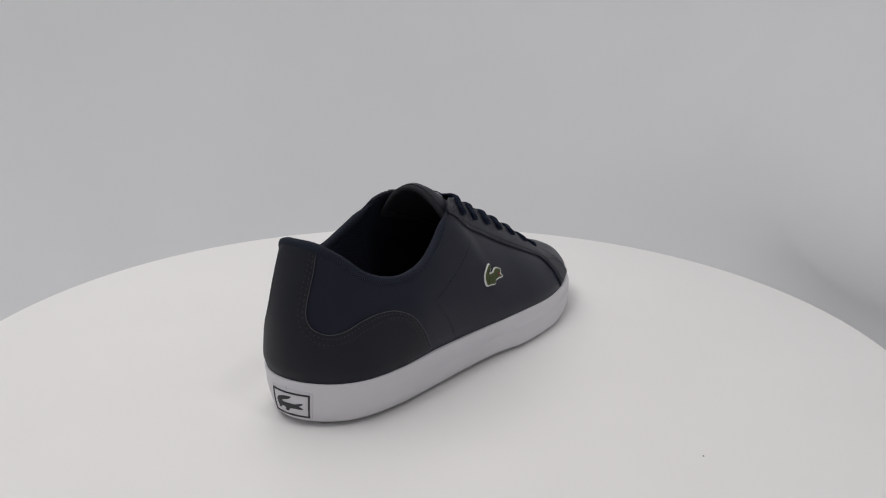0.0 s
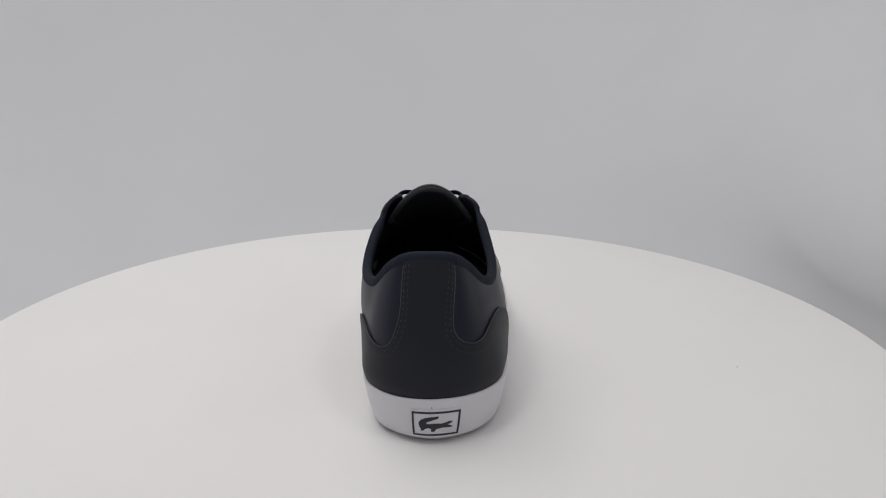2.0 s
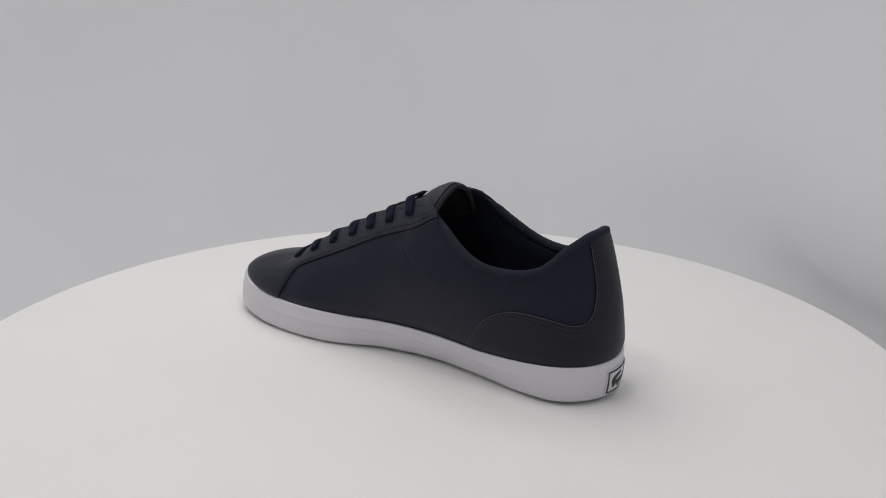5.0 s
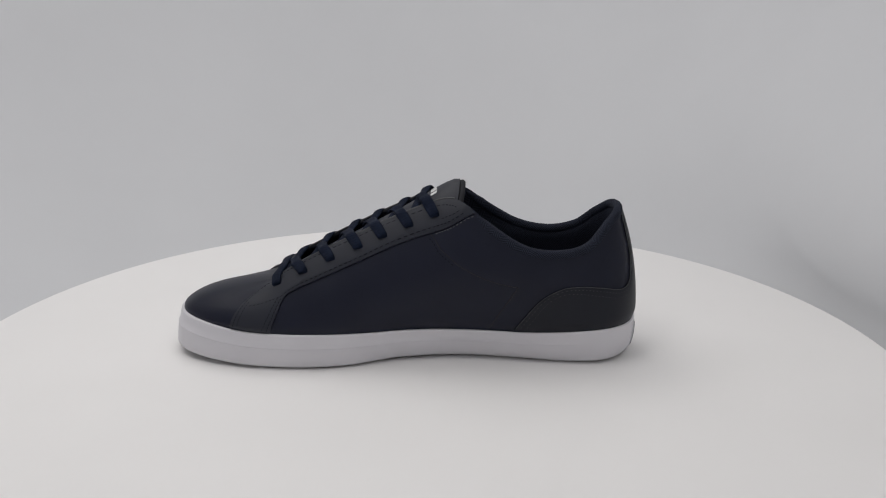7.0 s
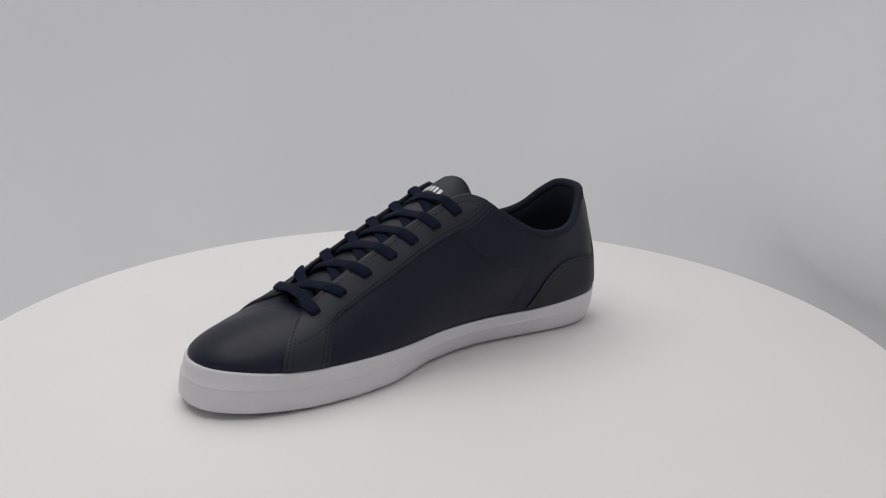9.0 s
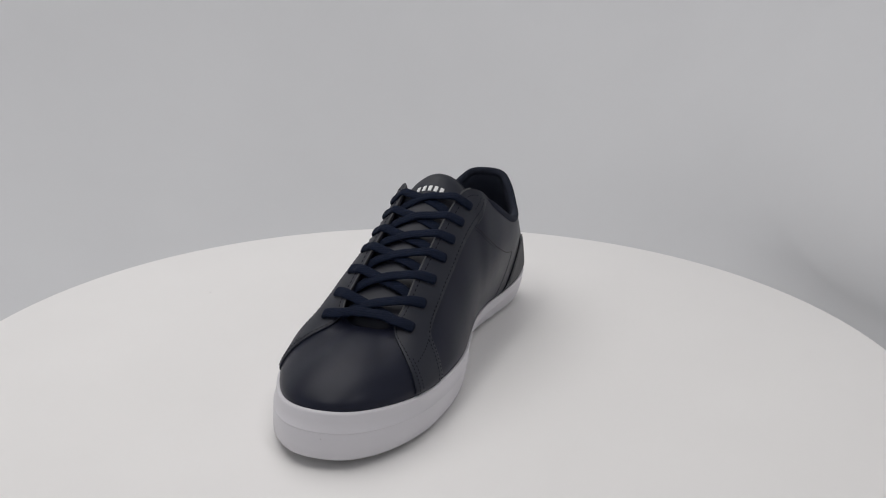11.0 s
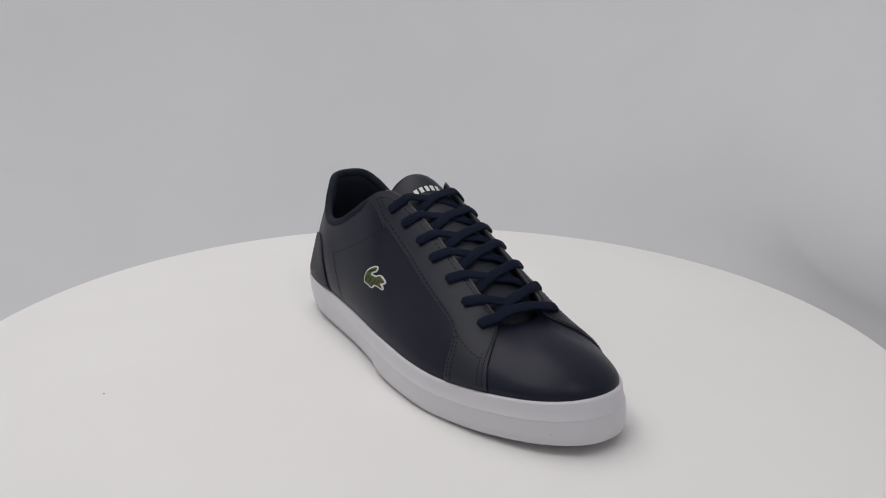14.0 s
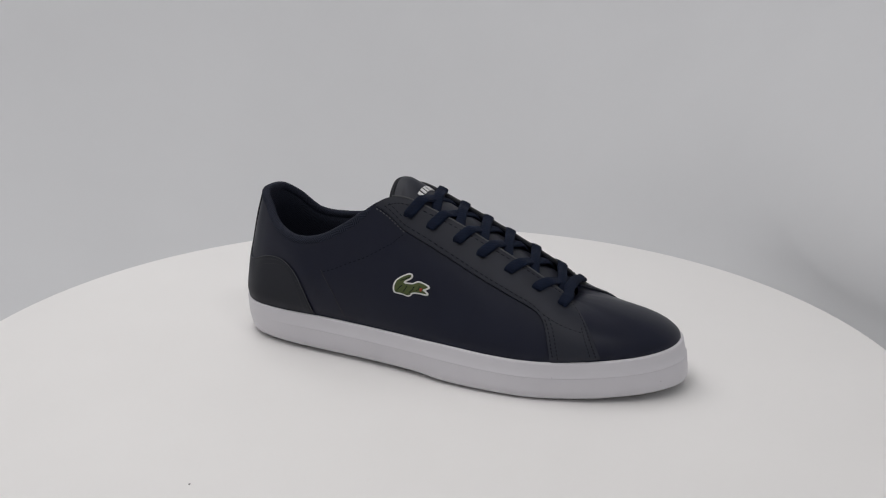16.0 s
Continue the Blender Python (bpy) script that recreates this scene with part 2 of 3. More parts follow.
# ---- the shoe; x to the toe, y to its left, z up, millimetres until linked ----
# sole bottom, feather line, bulge of the wall and upper rim, station by station from the heel along the outer side
STATIONS = [
    # sole bottom       feather line         bulge              rim
    ((-131, 1, 2.0), (-132.5, 1, 25.6), (-132.5, 1, 62), (-118.5, 2, 96.5)),
    ((-125.5, -17.5, 2.0), (-126.5, -20.5, 25.6), (-125, -16.6, 61), (-116.5, -10.5, 95.0)),
    ((-111, -31.5, 2.0), (-111, -35.5, 25.8), (-110, -27.6, 58), (-109, -18, 88.5)),
    ((-86, -39, 2.0), (-87, -41.5, 25.8), (-91.5, -38.0, 54), (-97, -26.5, 77)),
    ((-59, -42, 2.0), (-60, -43, 25.8), (-70, -46.5, 52), (-80, -33, 72)),
    ((-27, -44.5, 2.0), (-30, -45.5, 25.4), (-46, -46.5, 52), (-60, -35.5, 75)),
    ((-1, -47.5, 2.0), (-4, -48.8, 25.2), (-20, -46.3, 54), (-41, -33, 86)),
    ((14, -50, 1.8), (12, -50.8, 24.8), (0, -45.7, 55), (-23, -27.8, 99.7)),
    ((27, -53.5, 1.5), (26, -52, 24.4), (13, -45.1, 56), (-9, -19.8, 102)),
    ((41, -55, 1.2), (40, -52.9, 23.9), (33, -44.4, 55), (20, -16.5, 90.5)),
    ((58, -55.5, 1.0), (58, -53.4, 23.0), (54, -44.9, 51), (45, -16.5, 78.6)),
    ((76, -54.8, 0.8), (78, -52.3, 22.5), (75, -44.8, 46), (69, -16.5, 66.3)),
    ((93, -51.5, 0.8), (97, -48.8, 23.0), (95, -43.2, 42.4), (89, -16.5, 54.6)),
    ((119, -43.8, 2.0), (121, -40.6, 24.5), (117, -37, 41), (94, -12, 48.2)),
    ((145.5, -30.4, 4.0), (142, -28.3, 26.0), (136, -25.5, 40.6), (95.5, -7, 46.6)),
    ((161.8, -13.8, 5.4), (155.8, -14, 28.0), (149, -12, 41.6), (96, -3, 46.5)),
    ((165, 3, 5.2), (160, 3.2, 28.9), (152, 3, 42), (96, 0.5, 46.6)),
    ((158.8, 20.6, 4.4), (154.2, 19.8, 28.2), (148, 17.5, 41.7), (96, 4, 46.5)),
    ((140.5, 34.0, 3.0), (138, 32.6, 26.4), (132, 29, 40.4), (95.5, 8, 46.6)),
    ((115, 41.8, 1.6), (116, 40.6, 24.0), (112, 38, 40.8), (94, 12.5, 48.2)),
    ((91, 43.8, 0.8), (92.5, 44, 23.2), (92, 39.6, 42.4), (89, 17, 54.6)),
    ((70, 43.3, 0.8), (73, 45, 23.3), (73, 42, 46), (69, 16.5, 66.3)),
    ((50, 39.8, 0.8), (54, 43.5, 23.2), (53, 42.8, 51), (45, 16.5, 78.6)),
    ((32, 32.5, 1.0), (36, 39.8, 23.0), (33, 45.5, 57), (20, 16.5, 90.5)),
    ((20, 27.5, 1.2), (22, 36.5, 23.2), (12, 46.6, 59), (-9, 18.6, 102)),
    ((8, 25, 1.2), (9, 34, 23.3), (-2, 47.8, 58), (-23, 25.6, 100)),
    ((-6, 22.5, 1.2), (-8, 32.3, 23.2), (-21, 47.5, 57), (-40, 33.4, 86.5)),
    ((-27, 21.5, 1.0), (-30, 32.2, 22.8), (-46, 45.0, 54), (-59, 37.3, 75.4)),
    ((-57, 25, 0.8), (-59, 35.3, 22.6), (-70, 43, 52), (-79, 36, 72.6)),
    ((-86, 29.5, 0.8), (-87, 37, 23.8), (-93, 37.8, 54), (-96.5, 30.0, 75.6)),
    ((-109, 29.2, 1.5), (-111, 34, 25.2), (-112.5, 31.4, 58), (-109, 22, 88.3)),
    ((-124, 18.5, 2.0), (-126.5, 21, 25.3), (-126.5, 20, 61), (-116.5, 14, 95.0)),
]
PER = 10
ST = np.array(STATIONS, float) / 1000
ST[:, 2:, 2] += 0.0005
BOT, FEA, BUL, RIM = (catmull(ST[:, k], True, PER) for k in range(4))
NU = len(BOT)


def upper_point(u, v, h=0.0):
    """u in stations from the heel, v from the feather line (0) to the rim (1), h metres proud of the leather."""
    def at(u, v):
        a = (u % len(STATIONS)) * PER
        i = int(a) % NU
        j, f = (i + 1) % NU, a - int(a)
        b, m, t = (c[i] * (1 - f) + c[j] * f for c in (FEA, BUL, RIM))
        return b * (1 - v) ** 2 + m * 2 * v * (1 - v) + t * v * v
    p = at(u, v)
    if h == 0.0:
        return p
    e = 0.06
    du = at(u + e, v) - at(u - e, v)
    dv = at(u, v + 0.01) - at(u, v - 0.01)
    n = np.cross(du, dv)
    return p + n * (h / (np.linalg.norm(n) + 1e-12))


# flat measure of the leather: about this many millimetres to one station and to the whole height
MU, MV = 22.0, 62.0


def flat(uv):
    return np.array([(u * MU, v * MV) for u, v in uv])


def unflat(p):
    return p[0] / MU, p[1] / MV


def dense(pts, step, closed=False):
    pts = np.asarray(pts, float)
    out = []
    n = len(pts)
    for i in range(n if closed else n - 1):
        a, b = pts[i], pts[(i + 1) % n]
        m = max(1, int(math.ceil(np.linalg.norm(b - a) / step)))
        out += [a + (b - a) * k / m for k in range(m)]
    if not closed:
        out.append(pts[-1])
    return np.array(out)


def rounded(uv, m=6):
    """A smooth line through points given in stations and height."""
    return [tuple(p) for p in catmull(uv, False, m)]


def inside(p, poly):
    x, y = p
    c = False
    j = len(poly) - 1
    for i in range(len(poly)):
        xi, yi = poly[i]
        xj, yj = poly[j]
        if (yi > y) != (yj > y) and x < (xj - xi) * (y - yi) / (yj - yi) + xi:
            c = not c
        j = i
    return c


def fill(poly, step):
    """Triangles of a flat outline, with points spread inside it."""
    edge = dense(poly, step, True)
    n = len(edge)
    pts = [Vector(p) for p in edge]
    lo, hi = edge.min(0), edge.max(0)
    y = lo[1] + step * 0.5
    row = 0
    while y < hi[1]:
        x = lo[0] + (0.5 if row % 2 else 1.0) * step
        while x < hi[0]:
            if inside((x, y), edge) and np.min(np.hypot(edge[:, 0] - x, edge[:, 1] - y)) > 0.55 * step:
                pts.append(Vector((x, y)))
            x += step
        y += step * 0.87
        row += 1
    res = delaunay_2d_cdt(pts, [(i, (i + 1) % n) for i in range(n)], [], 1, 1e-6)
    return [np.array(p) for p in res[0]], [tuple(f) for f in res[2]], edge


def panel(name, poly, place, h, mat, parent, label="", step=2.5, lip=0.35):
    """A thin sheet laid on a surface: poly is its flat outline, place(p, h) the point over flat p."""
    pts, tris, edge = fill(poly, step)
    near = [np.min(np.hypot(edge[:, 0] - p[0], edge[:, 1] - p[1])) < 1e-3 for p in pts]
    verts = [place(p, h * (1 - lip) if e else h) for p, e in zip(pts, near)]
    faces = list(tris)
    k = len(verts)
    n = len(edge)
    verts += [place(p, h * (1 - lip)) for p in edge] + [place(p, -0.0006) for p in edge]
    faces += [(k + i, k + (i + 1) % n, k + n + (i + 1) % n, k + n + i) for i in range(n)]
    return link_mesh(name, verts, faces, mat, parent, label=label)


def on_upper(p, h):
    u, v = unflat(p)
    return upper_point(u, v, h * min(1.0, 0.5 + v / 0.1) - 0.0012 * max(0.0, 1 - max(v, 0.0) / 0.08) - 1e-7)


def shifted(line, d):
    """The flat line moved d millimetres to its left."""
    t = np.gradient(line, axis=0)
    t /= np.linalg.norm(t, axis=1)[:, None] + 1e-9
    return line + np.stack([-t[:, 1], t[:, 0]], 1) * d


def stitches(line, place, h, parent, mat, length=1.8, gap=1.2, width=0.56, high=0.30, keep=(1.2, 60.0)):
    """A row of short thread dashes along a flat line."""
    line = dense(line, 0.4)
    seg = np.concatenate([[0], np.cumsum(np.linalg.norm(np.diff(line, axis=0), axis=1))])
    verts, faces = [], []
    s = 0.6
    while s + length < seg[-1]:
        a = [np.interp(s, seg, line[:, k]) for k in (0, 1)]
        b = [np.interp(s + length, seg, line[:, k]) for k in (0, 1)]
        s += length + gap
        if keep and not (keep[0] < a[1] < keep[1] and keep[0] < b[1] < keep[1]):
            continue
        pa, pb = place(a, h), place(b, h)
        up = place(a, h + 0.001) - pa
        up /= np.linalg.norm(up) + 1e-12
        t = (pb - pa) / (np.linalg.norm(pb - pa) + 1e-12)
        w = np.cross(t, up)
        k = len(verts)
        for q, f in ((pa, 0.5), (pa + (pb - pa) * 0.25, 1.0), (pa + (pb - pa) * 0.75, 1.0), (pb, 0.5)):
            verts += [q - w * width / 2000 * f, q + up * high / 1000 * f, q + w * width / 2000 * f]
        for r in range(3):
            o = k + 3 * r
            faces += [(o, o + 3, o + 4, o + 1), (o + 1, o + 4, o + 5, o + 2)]
    return link_mesh("stitching", verts, faces, mat, parent)


def cord(name, path, radii, mat, parent, up, n=10, label=""):
    """A band with an oval section along a path; radii gives half width and half thickness at each point."""
    path = np.asarray(path)
    t = np.gradient(path, axis=0)
    verts, faces = [], []
    for i, p in enumerate(path):
        d = t[i] / (np.linalg.norm(t[i]) + 1e-12)
        w = np.cross(d, up[i])
        w /= np.linalg.norm(w) + 1e-12
        m = np.cross(w, d)
        a, b = radii[i]
        for k in range(n):
            c = 2 * math.pi * k / n
            x, y = math.cos(c), math.sin(c)
            x = math.copysign(abs(x) ** 0.8, x)
            y = math.copysign(abs(y) ** 0.8, y)
            verts.append(p + w * a * x + m * b * y)
    faces = ring_faces(len(path), n)
    faces += [tuple(range(n - 1, -1, -1)), tuple(range((len(path) - 1) * n, len(path) * n))]
    return link_mesh(name, verts, faces, mat, parent, label=label)


# eyestay, heel counter and seams, as (station, height) on the leather
EYE_LOW_OUT = [(6.90, 0.985), (7.50, 0.852), (7.80, 0.795), (8.33, 0.750), (9.03, 0.700), (9.83, 0.658), (10.62, 0.628), (11.20, 0.600), (11.52, 0.545), (11.70, 0.383), (11.87, -0.02)]
EYE_FRONT_OUT = [(13.0, -0.02), (12.92, 0.338), (12.93, 0.566), (12.93, 0.80), (12.80, 0.90), (12.45, 0.997)]
EYE_LOW_IN = [(25.30, 0.985), (24.80, 0.850), (24.21, 0.785), (23.23, 0.748), (22.52, 0.716), (21.75, 0.692), (21.13, 0.665), (20.55, 0.630), (20.20, 0.565), (20.03, 0.366), (19.80, -0.02)]
EYE_FRONT_IN = [(18.75, -0.02), (18.72, 0.30), (18.70, 0.55), (18.75, 0.80), (18.95, 0.90), (19.45, 0.997)]
COUNTER_OUT = [(0.95, 0.985), (0.86, 0.838), (0.68, 0.633), (0.63, 0.511), (0.72, 0.435), (0.95, 0.390), (1.31, 0.375), (1.76, 0.409), (2.28, 0.497), (2.87, 0.591), (3.36, 0.615), (3.73, 0.529), (3.90, 0.324), (3.98, -0.02)]
COUNTER_IN = [(31.05, 0.985), (31.10, 0.800), (31.14, 0.622), (31.05, 0.485), (30.88, 0.385), (30.59, 0.347), (30.19, 0.360), (29.59, 0.434), (28.98, 0.511), (28.45, 0.525), (28.02, 0.400), (27.82, 0.145), (27.75, -0.02)]
SEAM_OUT = [(7.70, 0.796), (7.09, 0.753), (6.24, 0.722), (5.50, 0.695), (4.69, 0.620), (4.74, 0.450), (4.77, 0.334), (4.78, 0.0)]
SEAM_IN = [(24.05, 0.770), (24.67, 0.690), (25.48, 0.625), (26.57, 0.565), (27.31, 0.545), (27.28, 0.40), (27.26, 0.266), (27.23, 0.0)]

LACE_X = [93.0, 76.0, 60.3, 43.5, 28.2, 11.7, -3.8]


def throat_z(x):
    """Height of the eyestay's inner edge over the length, metres."""
    return float(np.interp(x, [-0.023, -0.009, 0.020, 0.045, 0.069, 0.090, 0.100], [0.1070, 0.1030, 0.0912, 0.0793, 0.0671, 0.0550, 0.0486]))


def tongue_point(p, h):
    """p in millimetres along and across the tongue."""
    x, y = p[0] / 1000, p[1] / 1000
    s = min(1.0, max(0.0, (0.1 - x) / 0.115))
    k = 8.0 + 22.0 * s ** 2
    z = throat_z(x) - 0.0026 + 0.0096 * s ** 4 - k * y * y - 0.9 * max(0.0, x - 0.086)
    return np.array([x + 0.42 * h, y, z + 0.9 * h])


def sole_wall(u, s, h):
    """A point of the sole's side: s from the bottom (0) to the lip (1), h metres proud."""
    a = (u % len(STATIONS)) * PER
    i = int(a) % NU
    j, f = (i + 1) % NU, a - int(a)
    b = BOT[i] * (1 - f) + BOT[j] * f
    t = FEA[i] * (1 - f) + FEA[j] * f
    d = FEA[(i + 4) % NU] - FEA[(i - 4) % NU]
    n = np.array([d[1], -d[0], 0.0])
    n /= np.linalg.norm(n)
    return b * (1 - s) + t * s + n * (h + 0.0012 * math.sin(math.pi * s))


# a long-tailed animal badge as a plain shape: tail at one end, open jaw at the other (unit width about 21)
BADGE = [(1.3, 7.2), (-0.6, 7.8), (-5.6, 6.8), (-8.8, 5.3), (-10.4, 2.6), (-10.9, -0.6), (-10.4, -2.8), (-7.5, -3.6), (-5.6, -4.2), (-3.4, -5.4), (-1.2, -4.9), (-0.4, -3.6), (2.5, -3.5), (5.6, -3.8), (9.4, -4.4), (9.2, -3.0), (7.4, -1.7), (10.6, 0.9), (7.8, 2.3), (5.6, 3.2), (3.4, 2.7), (1.3, 1.7), (-1.9, 2.2), (-4.4, 2.6), (-5.0, 3.4), (-3.1, 4.3), (0.4, 5.2)]


# the slimmer shape moulded on the heel: thin raised tail, two short feet, open jaw
EMBLEM = [(1.9, 5.0), (0.8, 3.6), (-2.8, 2.5), (-5.4, 1.6), (-5.9, 0.6), (-4.4, 0.3), (0.6, 0.6), (3.8, 0.3), (7.2, 1.4), (9.9, 1.7), (8.3, 0.2), (6.3, -0.3), (8.3, -1.1), (10.2, -2.1), (7.2, -2.3), (4.4, -2.1), (1.1, -2.6), (-0.3, -3.3), (-0.4, -4.4), (-2.8, -4.7), (-3.3, -3.7), (-2.2, -2.7), (-5.0, -2.2), (-6.6, -2.8), (-7.2, -3.9), (-9.4, -4.1), (-8.8, -2.7), (-9.9, -1.1), (-10.2, 1.1), (-8.8, 3.0), (-6.1, 4.1), (-2.2, 4.7)]


def softened(poly, times=2):
    """The closed outline with its corners cut off."""
    p = np.asarray(poly, float)
    for _ in range(times):
        q = np.roll(p, -1, 0)
        p = np.stack([p * 0.75 + q * 0.25, p * 0.25 + q * 0.75], 1).reshape(-1, 2)
    return p


def grown(poly, d):
    """The closed outline moved d outwards."""
    p = np.asarray(poly, float)
    t = np.roll(p, -1, 0) - np.roll(p, 1, 0)
    t /= np.linalg.norm(t, axis=1)[:, None]
    n = np.stack([t[:, 1], -t[:, 0]], 1)
    area = 0.5 * np.sum(p[:, 0] * np.roll(p[:, 1], -1) - np.roll(p[:, 0], -1) * p[:, 1])
    return p + n * d * (1 if area > 0 else -1)


def build_sole(shoe):
    rows = []
    nu = NU
    for s, out in ((0.0, -0.0022), (0.03, -0.0008), (0.09, 0.0), (0.25, 0.0), (0.45, 0.0), (0.58, 0.0), (0.592, 0.0), (0.597, 0.00030), (0.612, 0.00034), (0.622, 0.0), (0.8, 0.0), (0.93, 0.0004), (0.97, 0.0005), (0.995, 0.0001), (1.0, -0.0006), (1.0, -0.0014), (0.93, -0.0030)):
        ring = []
        for k in range(nu):
            o = out
            if 0.575 < s < 0.63:
                x = FEA[k][0]
                o *= min(1.0, max(0.0, (x + 0.10) / 0.08))
            ring.append(sole_wall(k / PER, s, o))
        rows.append(np.array(ring))
    verts = np.concatenate(rows)
    sole = link_mesh("sole", verts, ring_faces(len(rows), nu), RUBBER, shoe, label="white rubber cupsole with a moulded line")
    # tread, lifted a little at the toe
    low = np.array([sole_wall(k / PER, 0.0, -0.0022) for k in range(nu)])
    mid = low.mean(0)
    tread, faces = [], []
    for f, dz in ((1.0, 0.0), (0.985, 0.0006), (0.95, 0.0006), (0.5, -0.0008), (0.1, -0.0008)):
        for p in low:
            q = mid + (p - mid) * f
            q[2] = max(0.0002, p[2] + dz - (0.0 if f == 1.0 else 0.0004))
            tread.append(q)
    faces = ring_faces(5, nu) + [tuple(range(4 * nu, 5 * nu))]
    link_mesh("outsole", tread, faces, OUTSOLE, shoe, label="white rubber tread under the sole")
    # joint of the rubber band above the heel badge
    verts, faces = [], []
    for i, s in enumerate((0.79, 0.89, 0.985)):
        verts += [sole_wall(0.02 - i * 0.012, s, 0.00012), sole_wall(0.048 - i * 0.012, s, 0.00012)]
    faces = [(0, 1, 3, 2), (2, 3, 5, 4)]
    link_mesh("joint", verts, faces, SEAMLINE, sole)
    # specks of dirt on the rubber
    for u, v in ((16.2, 0.47), (14.4, 0.30), (20.05, 0.90), (12.0, 0.62)):
        ring = [sole_wall(u + 0.013 * math.cos(k * math.pi / 3), v + 0.012 * math.sin(k * math.pi / 3), 0.0001) for k in range(6)]
        link_mesh("speck", ring + [sole_wall(u, v, 0.00035)], [(k, (k + 1) % 6, 6) for k in range(6)], SEAMLINE, sole, label="tiny grey speck of dirt")
    # badge on the heel: raised plate, dark border and shape
    ys = np.array([sole_wall(u, 0.5, 0)[1] for u in np.linspace(1.3, -1.3, 200)])
    us = np.linspace(1.3, -1.3, 200)

    def on_heel(p, h):
        u = float(np.interp(p[0] / 1000, ys, us))
        s = (p[1] / 1000 - 0.002) / (0.0256 - 0.002)
        return sole_wall(u, s, h)

    y0, y1, z0, z1 = -14.6, 11.0, 4.6, 20.2
    plate = panel("heel_badge", [(y0, z0), (y1, z0), (y1, z1), (y0, z1)], on_heel, 0.0007, RUBBER, shoe, "white rubber heel badge with a dark border", 1.5, 0.1)
    for a in ((y0 + 0.9, z0 + 0.9, y1 - 0.9, z0 + 1.8), (y0 + 0.9, z1 - 1.8, y1 - 0.9, z1 - 0.9), (y0 + 0.9, z0 + 1.8, y0 + 1.8, z1 - 1.8), (y1 - 1.8, z0 + 1.8, y1 - 0.9, z1 - 1.8)):
        panel("border", [(a[0], a[1]), (a[2], a[1]), (a[2], a[3]), (a[0], a[3])], on_heel, 0.0010, BLACK, plate, step=1.2, lip=0.0)
    shape = softened([(-1.8 - x * 0.86, 12.3 + z * 0.92) for x, z in EMBLEM], 1)
    panel("emblem", shape, on_heel, 0.0010, BLACK, plate, "dark embossed animal shape", 0.7, 0.0)


